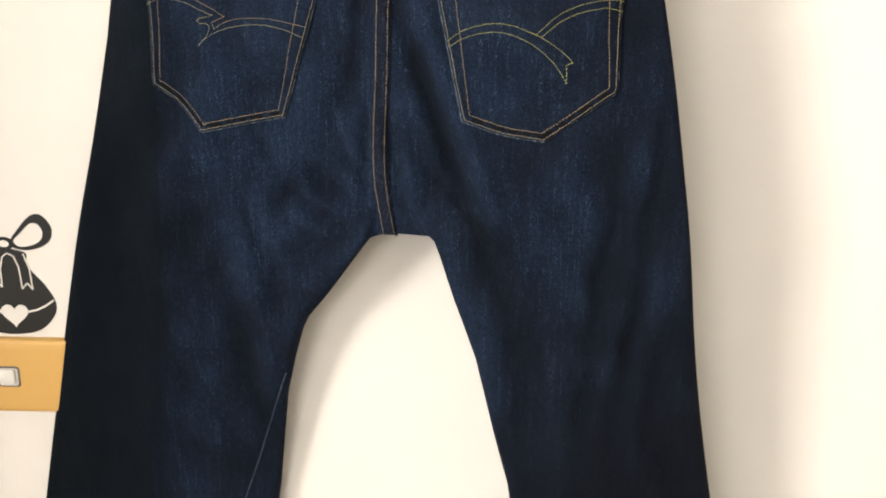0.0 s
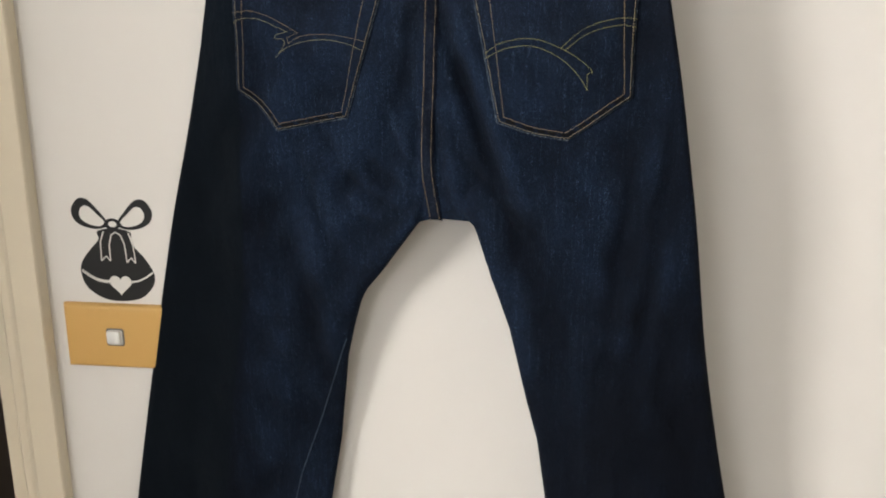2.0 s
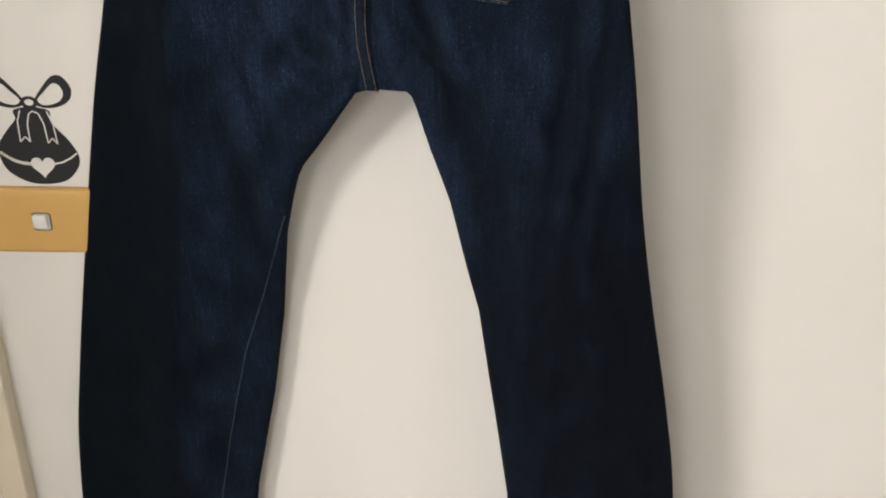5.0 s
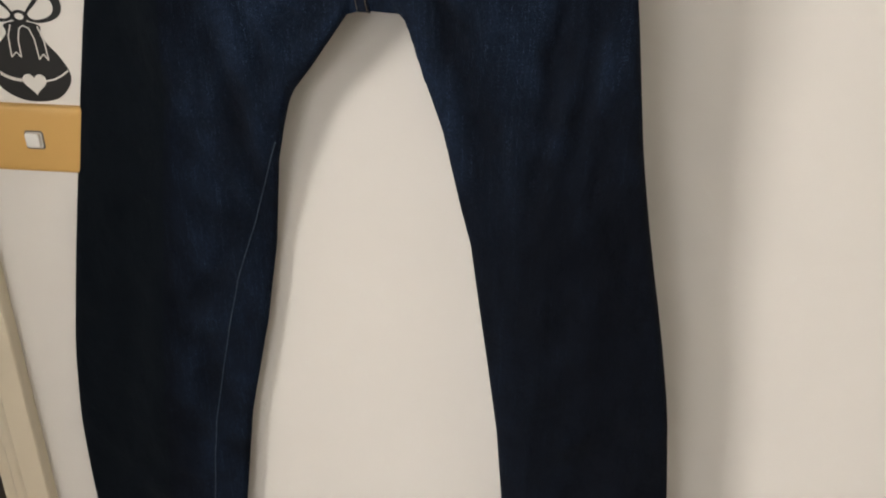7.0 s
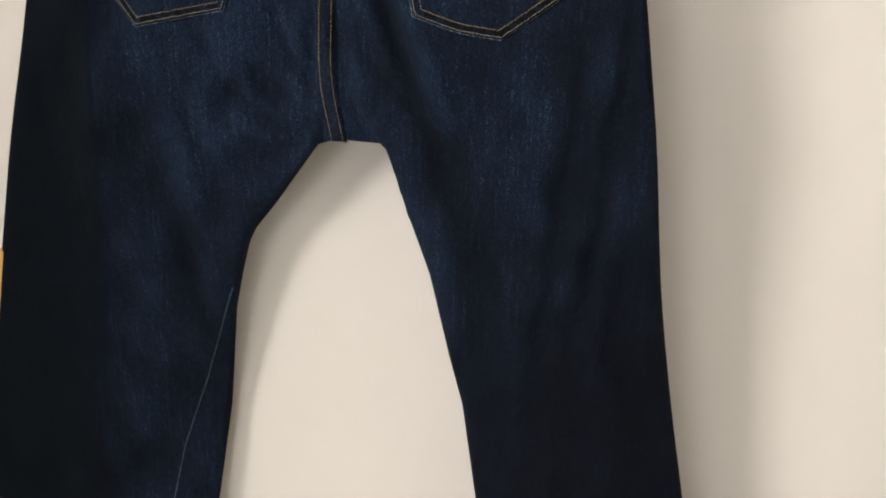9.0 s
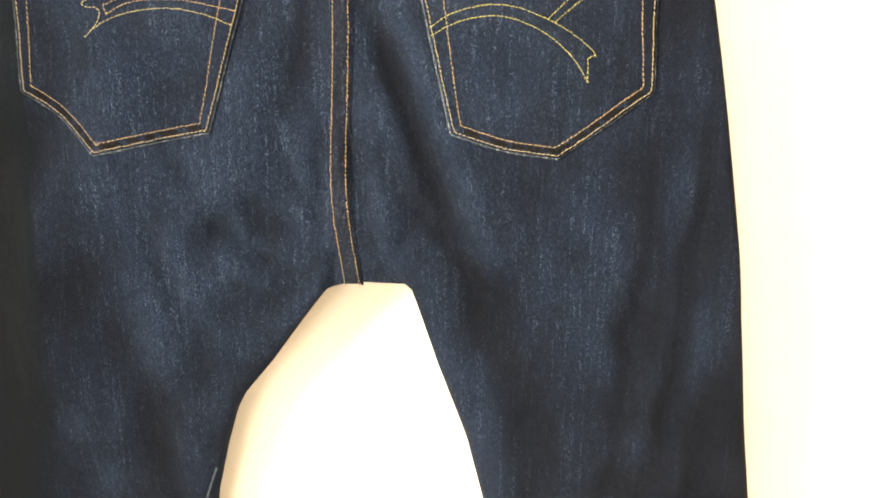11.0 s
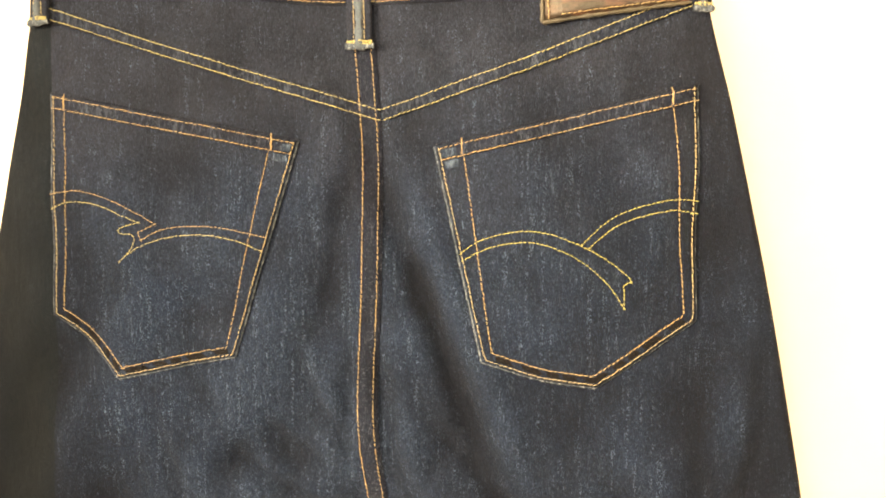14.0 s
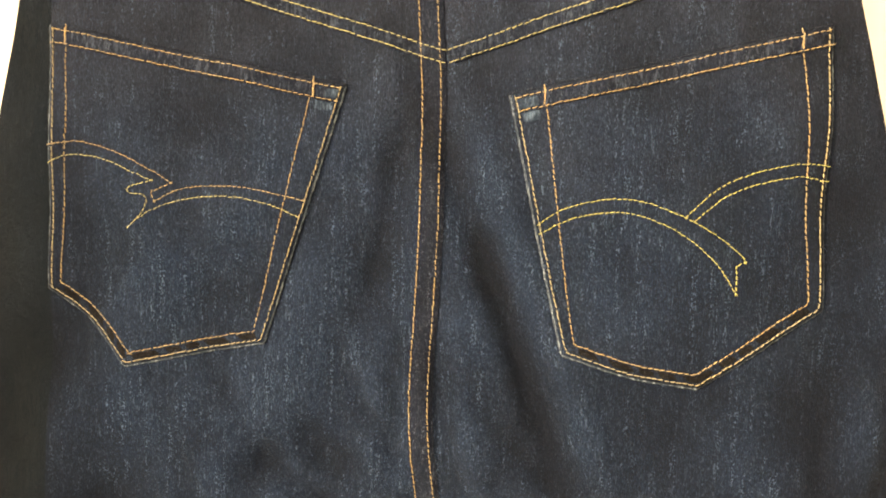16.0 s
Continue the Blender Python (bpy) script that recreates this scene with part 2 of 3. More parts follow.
# moulded door frame, with an unseen open leaf added to shade the wall
def door_with_frame():
    door = empty("door_1", (-1.0, 0.06, 0))
    profile = [(0.0, 0.0), (0.0, -0.0165), (0.0015, -0.0185), (0.031, -0.0185), (0.035, -0.0165), (0.038, -0.0125), (0.042, -0.0115), (0.050, -0.0115), (0.053, -0.009), (0.053, 0.0)]
    for side, x0 in ((-1, -0.519), (1, -1.471)):
        rows = [[(x0 + side * u, y, z) for u, y in profile] for z in np.linspace(0, 2.12, 30)]
        v, f = lattice(rows)
        ob = part("architrave", (v, f), GLOSS, door, "cream gloss painted timber architrave", smooth=False)
        ob.matrix_parent_inverse = Matrix.Translation((1.0, -0.06, 0))
    for name, lo, hi, mat in (("head_trim", (-1.471, -0.0185, 2.06), (-0.519, 0.0, 2.12), GLOSS),
                              ("jamb", (-0.592, -0.004, 0), (-0.572, 0.118, 2.06), GLOSS), ("jamb", (-1.418, -0.004, 0), (-1.398, 0.118, 2.06), GLOSS)):
        ob = block(name, lo, hi, mat, door, 0.0015)
        ob.matrix_parent_inverse = Matrix.Translation((1.0, -0.06, 0))
    shade_leaf = block("shade_leaf", (0.0, -0.019, 0.008), (0.80, 0.019, 2.045), GLOSS, door, 0.002, "unseen cream door panel added to keep window light off the wall")
    shade_leaf.matrix_parent_inverse = Matrix.Translation((1.0, -0.06, 0))
    shade_leaf.matrix_basis = pose(-1.392, -0.026, 0, 0, 0, LEAF_TURN)
    tagged(door, "cream gloss painted timber door frame with an added, unseen door", "door", kind="structure")


door_with_frame()
bm = bmesh.new()
for lo, hi in (((-2.0, 1.3, 0), (0.3, 1.4, 2.5)), ((-2.1, 0.12, 0), (-2.0, 1.4, 2.5)), ((0.3, 0.12, 0), (0.4, 1.4, 2.5)), ((-2.1, 0.12, 2.5), (0.4, 1.4, 2.6)), ((-2.1, 0.12, -0.1), (0.4, 1.4, 0))):
    box(bm, lo, hi)
structure(part("hall", bm, BROWN, smooth=False), "dim brown hallway beyond the doorway", "hallway")


# windows out of view that hold the two lamps; the second is made up
def window_unit(name, lo, hi, axis):
    """A frame with one sash bar in an opening; axis 0: the glass stands across x, 1: across y."""
    w = empty(name)
    a = 1 - axis
    span_lo, span_hi = lo[a], hi[a]
    bar = 0.05

    def piece(pname, a0, a1, z0, z1):
        p, q = [0, 0, z0], [0, 0, z1]
        p[a], q[a] = a0, a1
        p[axis], q[axis] = lo[axis], hi[axis]
        block(pname, p, q, WHITE, w, 0.003)

    piece("frame", span_lo, span_lo + bar, lo[2], hi[2])
    piece("frame", span_hi - bar, span_hi, lo[2], hi[2])
    piece("frame", span_lo + bar, span_hi - bar, lo[2], lo[2] + bar)
    piece("frame", span_lo + bar, span_hi - bar, hi[2] - bar, hi[2])
    p, q = [0, 0, lo[2] + bar], [0, 0, hi[2] - bar]
    p[a], q[a] = span_lo + bar, span_hi - bar
    p[axis], q[axis] = (lo[axis] + hi[axis]) / 2 - 0.003, (lo[axis] + hi[axis]) / 2 + 0.003
    block("pane", p, q, GLASS, w).visible_shadow = False
    tagged(w, "white painted window out of view, set round a lamp", "window", kind="structure")


window_unit("window_1", (-3.47, -3.3, 1.3), (-3.41, -2.2, 2.5), 0)
window_unit("added_window", (-2.15, -4.09, 1.0), (-0.95, -4.03, 2.22), 1)


# ---- light switch ----
def soft_square(half, y0, y1, corner=0.34):
    """A square plate with round corners and a round front rim, from y0 to y1 before the wall."""
    bm = bmesh.new()
    loops = []
    r = half * corner
    for inset_by, y in ((0.0, y0), (0.0, y1 - 0.0010), (0.0003, y1 - 0.0004), (0.0010, y1)):
        loop = []
        for k, (sx, sz) in enumerate(((1, 1), (-1, 1), (-1, -1), (1, -1))):
            for a in np.linspace(0, math.pi / 2, 6):
                q = a + k * math.pi / 2
                e = half - r
                loop.append(bm.verts.new((sx * e + (r - inset_by) * math.cos(q), -y, sz * e + (r - inset_by) * math.sin(q))))
        loops.append(loop)
    n = len(loops[0])
    for a, b in zip(loops, loops[1:]):
        for i in range(n):
            bm.faces.new((a[i], a[(i + 1) % n], b[(i + 1) % n], b[i]))
    bm.faces.new(loops[-1])
    bmesh.ops.recalc_face_normals(bm, faces=bm.faces)
    return bm


def light_switch(x, z):
    s = empty("light_switch", (x, 0, z))
    bm = bmesh.new()
    rows = []
    for inset, y in ((0.0, 0.0), (0.0, -0.0048), (0.0006, -0.0066), (0.0018, -0.0080), (0.0036, -0.0087), (0.0060, -0.0090), (0.0095, -0.0092)):
        rows.append([bm.verts.new((sx * (0.0595 - inset), y, sz * (0.038 - inset))) for sx, sz in ((-1, -1), (1, -1), (1, 1), (-1, 1))])
    for a, b in zip(rows, rows[1:]):
        for i in range(4):
            bm.faces.new((a[i], a[(i + 1) % 4], b[(i + 1) % 4], b[i]))
    bm.faces.new(rows[-1])
    bmesh.ops.recalc_face_normals(bm, faces=bm.faces)
    part("plate", bm, PLATE, s, smooth=False)
    part("surround", soft_square(0.0107, 0.0088, 0.0101), GREY_METAL, s, "grey shadowed surround", smooth=False)
    part("collar", soft_square(0.0094, 0.0095, 0.0104), WHITE, s, "white plastic collar")
    bm = soft_square(0.0080, 0.0100, 0.0135)
    bmesh.ops.translate(bm, verts=bm.verts, vec=(-0.0008, 0, 0.0006))
    bmesh.ops.rotate(bm, verts=bm.verts, cent=(0, -0.0105, 0), matrix=Matrix.Rotation(radians(4), 3, "X"))
    part("rocker", bm, WHITE, s, "small white plastic rocker")
    return tagged(s, "ochre yellow light switch plate with a white rocker", "light switch")


light_switch(-0.440, 1.100)


# ---- wall sticker ----
def flat_shape(outline, y0, y1, hole=None):
    """A thin plate with that outline, and a hole when given a second outline of as many points."""
    n = len(outline)
    if hole:
        loops = [[(x, y, z) for x, z in line] for line, y in ((outline, y0), (outline, y1), (hole, y1), (hole, y0))]
        v = [p for l in loops for p in l]
        f = [(a * n + i, a * n + (i + 1) % n, (a + 1) * n + (i + 1) % n, (a + 1) * n + i) for a in range(3) for i in range(n)]
        return v, f
    v = [(x, y0, z) for x, z in outline] + [(x, y1, z) for x, z in outline]
    return v, [(i, (i + 1) % n, n + (i + 1) % n, n + i) for i in range(n)] + [tuple(range(n, 2 * n))]


def flat_line(line, width, y0, y1):
    p = resample(line, 0.0012)
    d = np.gradient(p, axis=0)
    d /= np.hypot(d[:, 0], d[:, 1])[:, None] + 1e-9
    n = np.c_[-d[:, 1], d[:, 0]] * width / 2
    rows = [[(a[0], y0, a[1]), (a[0], y1, a[1]), (b[0], y1, b[1]), (b[0], y0, b[1])] for a, b in zip(p - n, p + n)]
    return lattice(rows)


def wall_sticker(x, z):
    s = empty("wall_sticker", (x, 0, z))
    k = 0.000657

    def at(points, mirror=1, lean=0.0):
        return [(mirror * px * k + lean, -py * k) for px, py in points]

    outer = [(-8, -1), (-24, -25), (-42, -43), (-58, -43), (-70, -26), (-67, -8), (-51, 4), (-26, 8)]
    inner = [(-14, -5), (-26, -18), (-40, -31), (-51, -30), (-57, -19), (-53, -7), (-39, 1), (-22, 3)]
    for side in (1, -1):
        o, i = at(outer, side), at(inner, side)
        part("bow_loop", flat_shape(spline(o, 6, True), 0, -0.0005, spline(i, 6, True)), VINYL, s, smooth=False)
    ring = [(14 * math.cos(a), 10 * math.sin(a) - 1) for a in np.linspace(0, 2 * math.pi, 28, endpoint=False)]
    eye = [(7.5 * math.cos(a), 5.2 * math.sin(a) - 1) for a in np.linspace(0, 2 * math.pi, 28, endpoint=False)]
    part("bow_knot", flat_shape(at(ring), 0, -0.0006, at(eye)), VINYL, s, smooth=False)
    bag = [(-28, 12), (-27, 26), (-43, 44), (-60, 66), (-64, 88), (-54, 114), (-26, 132), (6, 136), (40, 129), (62, 107), (66, 86), (53, 60), (36, 40), (29, 26), (29, 12), (0, 6)]
    part("bag", flat_shape(spline(at(bag), 5, True), 0, -0.0004), VINYL, s, smooth=False)
    for name, pts, width in (("ribbon_line", [(-17, 12), (-24, 30), (-25, 64), (-16, 55), (-9, 64), (-9, 36), (-4, 18), (3, 13)], 1.8),
                             ("ribbon_line", [(3, 13), (12, 17), (18, 34), (20, 66), (28, 57), (35, 67), (33, 36), (26, 13)], 1.8)):
        part(name, flat_line(at(pts), width * k, -0.0004, -0.0009), WALL, s, "thin white line", smooth=False)
    heart = []
    for a in np.linspace(0, 2 * math.pi, 40, endpoint=False):
        heart.append((5 + 1.22 * 16 * math.sin(a) ** 3, 105 - 1.22 * (13 * math.cos(a) - 5 * math.cos(2 * a) - 2 * math.cos(3 * a) - math.cos(4 * a))))
    part("heart", flat_shape(at(heart), -0.0004, -0.001), WALL, s, "white heart", smooth=False)
    part("chain", flat_line(at([(24, 101), (38, 98), (52, 91), (64, 82)]), 2.6 * k, -0.0004, -0.001), WALL, s, "thin white cord", smooth=False)
    v, f = [], []
    for q in np.linspace(0, 1, 12):
        cx, cz = -60 + 45 * q, 83 + 18 * q + 5 * math.sin(math.pi * q)
        dot = [(cx + 1.9 * math.cos(a), cz + 3.2 * math.sin(a)) for a in np.linspace(0, 2 * math.pi, 8, endpoint=False)]
        dv, df = flat_shape(at(dot), -0.0004, -0.001)
        f += [tuple(i + len(v) for i in face) for face in df]
        v += dv
    part("chain", (v, f), WALL, s, "white beaded chain", smooth=False)
    return tagged(s, "black vinyl wall sticker of a tied bag with a bow", "sticker")


wall_sticker(-0.435, 1.2300)


# ---- jeans ----
TOP, CROTCH, HEM = 1.626, 1.262, 0.47


def profile(*pairs):
    zs, xs = [p[0] for p in pairs][::-1], [p[1] for p in pairs][::-1]
    return lambda z: np.interp(z, zs, xs)


def soft_profile(*pairs):
    f = profile(*pairs)
    return lambda z: sum(f(z + d) for d in (-0.03, -0.015, 0, 0.015, 0.03)) / 5


edge_left = soft_profile((1.66, -0.273), (1.562, -0.2882), (1.478, -0.3068), (1.334, -0.339), (1.25, -0.361), (1.16, -0.3802), (1.06, -0.4006), (0.94, -0.424), (0.83, -0.4442), (0.72, -0.456), (0.6, -0.458), (0.4, -0.45))
edge_right = soft_profile((1.66, 0.1), (1.561, 0.116), (1.53, 0.1251), (1.45, 0.1425), (1.4, 0.1532), (1.35, 0.1621), (1.25, 0.1798), (1.13, 0.2006), (1.04, 0.2202), (0.95, 0.2422), (0.84, 0.2654), (0.7, 0.2844), (0.4, 0.2985))
seat_seam = soft_profile((1.66, -0.081), (1.54, -0.08), (1.5, -0.0745), (1.394, -0.0755), (1.33, -0.079), (1.3, -0.0775), (1.265, -0.069), (1.2, -0.064))
thigh_left = profile((1.263, -0.066), (1.261, -0.074), (1.257, -0.086), (1.2019, -0.125), (1.1775, -0.144), (1.165, -0.15), (1.137, -0.158), (1.098, -0.167), (0.99, -0.1799), (0.89, -0.1966), (0.757, -0.2255), (0.6, -0.246), (0.4, -0.262))
thigh_right = profile((1.263, -0.066), (1.2615, -0.036), (1.257, -0.031), (1.246, -0.027), (1.2047, -0.013), (1.151, 0.0074), (1.078, 0.0264), (1.034, 0.0392), (0.954, 0.0525), (0.89, 0.0634), (0.806, 0.077), (0.65, 0.094), (0.4, 0.112))
fold_left = soft_profile((1.66, -0.2690), (1.5, -0.2715), (1.36, -0.2725), (1.2, -0.276), (1.04, -0.300), (0.8, -0.330), (0.4, -0.36))
inseam_left = profile((1.30, -0.05), (1.135, -0.157), (1.121, -0.167), (1.022, -0.199), (0.948, -0.225), (0.82, -0.255), (0.749, -0.269), (0.4, -0.31))

# creases: middle x, middle z, half length, half width, degrees from upright, depth in mm
CREASES = [(-0.034, 1.375, 0.11, 0.009, 21, 5.8), (-0.064, 1.318, 0.05, 0.006, 9, 2.2), (-0.050, 1.545, 0.02, 0.006, 70, 1.2), (-0.19, 1.552, 0.03, 0.005, 78, 1.2), (0.03, 1.552, 0.025, 0.005, -72, 1.1), (0.015, 1.250, 0.06, 0.022, 35, 4.0), (-0.160, 1.291, 0.020, 0.011, -38, 3.7), (-0.130, 1.306, 0.017, 0.006, 38, 2.2), (-0.142, 1.286, 0.014, 0.005, 50, 1.2),
           (-0.089, 1.330, 0.05, 0.006, 0, 2.0), (0.110, 1.240, 0.18, 0.009, -4, 1.8), (0.143, 1.270, 0.18, 0.006, -3, 1.2), (0.128, 1.150, 0.14, 0.011, -9, 1.6),
           (-0.105, 1.262, 0.03, 0.010, -50, 3.0), (-0.235, 1.220, 0.10, 0.020, 6, 2.0), (-0.200, 1.120, 0.12, 0.012, 10, 2.0), (-0.094, 1.430, 0.06, 0.009, -8, 2.5),
           (0.060, 1.080, 0.14, 0.016, 14, 2.4), (-0.185, 1.250, 0.04, 0.008, 20, 1.8),
           (-0.112, 1.300, 0.024, 0.0050, 48, 1.5), (-0.124, 1.277, 0.028, 0.0050, 58, 1.4), (-0.100, 1.322, 0.024, 0.0045, 34, 1.3), (-0.138, 1.256, 0.026, 0.0050, 60, 1.2),
           (-0.112, 1.345, 0.028, 0.0045, 22, 1.1), (-0.176, 1.330, 0.030, 0.0055, 30, 1.0), (-0.205, 1.300, 0.030, 0.0055, 18, 0.9), (-0.040, 1.290, 0.026, 0.0050, -32, 1.3), (-0.018, 1.300, 0.034, 0.0055, 40, 1.3)]


def ripples(seed, count):
    """Waves of cloth in random directions, 2.5 to 10 cm long, mostly upright."""
    rng = np.random.default_rng(seed)
    out = []
    for _ in range(count):
        length = rng.uniform(0.025, 0.10)
        turn = rng.normal(0, 0.7)
        k = 2 * math.pi / length
        out.append((k * math.cos(turn), k * math.sin(turn), rng.uniform(0, 6.28), 0.0085 * length))
    return out


RIPPLES = ripples(5, 14)


def smooth(a, b, v):
    t = np.clip((v - a) / (b - a), 0, 1)
    return t * t * (3 - 2 * t)


def lean_plane(x, z):
    """How far the cloth hangs before the wall, flat."""
    y = -0.072 - 0.18 * (x + 0.07) + 0.3 * np.clip(x - 0.115, 0, 1) * smooth(1.32, 0.95, z)
    back = np.clip((1.2 - z) * 0.13, 0, 0.05) * smooth(0.02, -0.16, x)
    return np.minimum(y + back, -0.026)


def thickness(x, z):
    return np.where(z > CROTCH, 0.022, 0.022 - 0.008 * smooth(CROTCH, 0.95, z)) * (0.45 + 0.55 * smooth(-0.45, -0.05, x)) * (1 - 0.65 * smooth(0.08, 0.13, x) * smooth(1.15, 1.3, z))


def shell(u, n):
    return 1 - (1 - np.clip(np.abs(u), 0, 1) ** n) ** (1 / n)


CROTCH_LEFT = profile((1.66, -0.076), (1.34, -0.076), (1.257, -0.086))
CROTCH_RIGHT = profile((1.66, -0.076), (1.34, -0.076), (1.2615, -0.036))


def rounding(x, z):
    """0 on the flat of the cloth, 1 at its outer edges."""
    lo, hi = edge_left(z), edge_right(z)
    body = shell(2 * (x - lo) / (hi - lo) - 1, 7.0)
    mid = seat_seam(np.maximum(z, CROTCH - 0.03))
    left = x < np.where(z > CROTCH, mid, (thigh_left(z) + thigh_right(z)) / 2)
    inner = np.where(left, np.where(z > CROTCH - 0.005, CROTCH_LEFT(z), thigh_left(z)), np.where(z > CROTCH - 0.0005, CROTCH_RIGHT(z), thigh_right(z)))
    a, b = np.where(left, lo, inner), np.where(left, inner, hi)
    leg = shell(2 * (x - a) / (b - a) - 1, 3.5)
    w = 0.9 * smooth(CROTCH + 0.05, CROTCH - 0.03, z) + 0.1 * smooth(CROTCH - 0.02, CROTCH - 0.1, z)
    return body * (1 - w) + leg * w


def wrinkles(x, z):
    y = 0.0
    for cx, cz, length, width, turn, mm in CREASES:
        c, s = math.cos(radians(turn)), math.sin(radians(turn))
        along, across = (z - cz) * c - (x - cx) * s, (z - cz) * s + (x - cx) * c
        y = y + 2.0 * mm / 1000 * np.exp(-(along / length) ** 2) * (np.exp(-(across / width) ** 2) - 0.45 * np.exp(-((across - 1.9 * width) / width) ** 2))
    for kx, kz, shift, mm in RIPPLES:
        y = y + mm * np.sin(kx * x + kz * z + shift + 1.3 * np.sin(0.43 * kz * x - 0.37 * kx * z + shift))
    return y


def wear_and_fold_shade(x, z):
    """Wear and painted fold shade: paler on raised cloth, darker inside the set-in creases."""
    # darker on the second leg, lower legs and beside the fold; paler towards waist
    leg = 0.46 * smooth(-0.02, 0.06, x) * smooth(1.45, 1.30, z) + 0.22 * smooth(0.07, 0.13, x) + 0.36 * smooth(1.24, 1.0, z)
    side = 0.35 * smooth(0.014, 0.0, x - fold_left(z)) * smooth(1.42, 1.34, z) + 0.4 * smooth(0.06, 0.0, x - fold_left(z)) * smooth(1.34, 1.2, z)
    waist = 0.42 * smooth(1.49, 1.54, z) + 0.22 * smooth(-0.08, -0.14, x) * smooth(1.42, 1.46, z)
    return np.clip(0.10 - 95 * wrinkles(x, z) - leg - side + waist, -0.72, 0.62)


def back_y(x, z):
    """The y of the cloth that faces the room."""
    x, z = np.asarray(x, float), np.asarray(z, float)
    r = rounding(x, z)
    fold = smooth(0.0, 0.05, fold_left(z) - x)
    y = lean_plane(x, z) + thickness(x, z) * r + wrinkles(x, z) * (1 - r) ** 2 + 0.012 * fold
    seam = np.exp(-((x - seat_seam(z)) / 0.016) ** 2) * smooth(CROTCH - 0.01, CROTCH + 0.05, z)
    return np.minimum(y + 0.0035 * seam, -0.006)


def front_y(x, z):
    """The y of the cloth that faces the wall."""
    x, z = np.asarray(x, float), np.asarray(z, float)
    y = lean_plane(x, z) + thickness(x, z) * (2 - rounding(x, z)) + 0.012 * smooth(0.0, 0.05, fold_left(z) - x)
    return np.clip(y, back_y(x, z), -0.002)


def cloth(rows_z, start, end, columns, y_of, lift=0.0, grid=None):
    rows = []
    q = np.linspace(0, 1, columns)
    for z in rows_z:
        first = grid(z) if grid else start(z)
        x = np.maximum(first + (end(z) - first) * q, start(z)) if grid else first + (end(z) - first) * q
        y = y_of(x, np.full(columns, z)) - lift
        rows.append([(float(a), float(b), float(z)) for a, b in zip(x, y)])
    return rows


def joined(*meshes):
    v, f = [], []
    for mv, mf in meshes:
        f += [tuple(i + len(v) for i in q) for q in mf]
        v += mv
    return v, f


HEIGHTS = np.unique(np.round(np.r_[np.arange(HEM, CROTCH - 0.006, 0.004), np.linspace(CROTCH - 0.006, CROTCH + 0.001, 9), np.arange(CROTCH + 0.004, TOP - 0.004, 0.004)], 5))[::-1]


def inner_left(z):
    return seat_seam(z) if z > CROTCH else thigh_left(z)


def inner_right(z):
    return seat_seam(z) if z > CROTCH else thigh_right(z)


def grid_right(z):
    """Where the columns of the second leg start: they run on evenly past the corner of the crotch."""
    return seat_seam(z) if z > CROTCH else min(thigh_right(z), -0.0665 + 0.875 * (CROTCH - z))


def back_left_end(z):
    return min(inner_left(z), inseam_left(z)) if z < 1.135 else inner_left(z)


jeans = empty("jeans", (0, 0, 0))
part("back_leg", lattice(cloth(HEIGHTS, fold_left, back_left_end, 70, back_y)), DENIM, jeans, "dark indigo denim with worn streaks and fold shade in its colour")
part("back_leg", lattice(cloth(HEIGHTS, inner_right, edge_right, 84, back_y, 0.0, grid_right)), DENIM, jeans, "dark indigo denim with worn streaks and fold shade in its colour")
low = HEIGHTS[HEIGHTS < 1.135]
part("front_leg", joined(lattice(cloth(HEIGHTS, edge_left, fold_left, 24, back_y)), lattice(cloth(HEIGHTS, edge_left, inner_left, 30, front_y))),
     DENIM_DARK, jeans, "near-black denim folded round the side")
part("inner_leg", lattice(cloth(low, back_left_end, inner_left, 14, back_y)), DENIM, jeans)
part("front_leg", lattice(cloth(HEIGHTS, inner_right, edge_right, 30, front_y)), DENIM_DARK, jeans, "near-black denim against the wall")


def hem_cap(a, b):
    x = np.linspace(a, b, 30)
    z = np.full(30, HEM + 0.002)
    rows = [[(float(p), float(q), HEM + 0.002) for p, q in zip(x, f(x, z))] for f in (back_y, front_y)]
    return lattice(rows)


part("leg_lining", hem_cap(edge_left(HEM), inner_left(HEM)), DENIM_DARK, jeans)
part("leg_lining", hem_cap(inner_right(HEM), edge_right(HEM)), DENIM_DARK, jeans)


def sewn(quad_rows, lift, skirt=0.001, pucker=0.0):
    """A piece of cloth laid on the jeans: 2D rows of (x, z), raised by lift, its rim turned down."""
    n, m = len(quad_rows), len(quad_rows[0])
    rows = []
    for i, r in enumerate(quad_rows):
        a = np.array(r, float)
        y = back_y(a[:, 0], a[:, 1])
        out = []
        for j in range(m):
            rim = i in (0, n - 1) or j in (0, m - 1)
            near = i in (1, n - 2) or j in (1, m - 2)
            h = -skirt if rim else lift * (0.85 if near else 1.0) + (0 if near else pucker * math.sin(i * 1.05 + 1.4 * math.sin(i * 0.31) + 2.2 * j / m))
            out.append((float(a[j, 0]), float(y[j] - h), float(a[j, 1])))
        rows.append(out)
    return lattice(rows)


def with_rim(t, rim):
    """Values from 0 to 1 with a narrow first and last step."""
    return np.r_[0, rim * 0.15, rim, np.linspace(rim, 1 - rim, t)[1:-1], 1 - rim, 1 - rim * 0.15, 1]


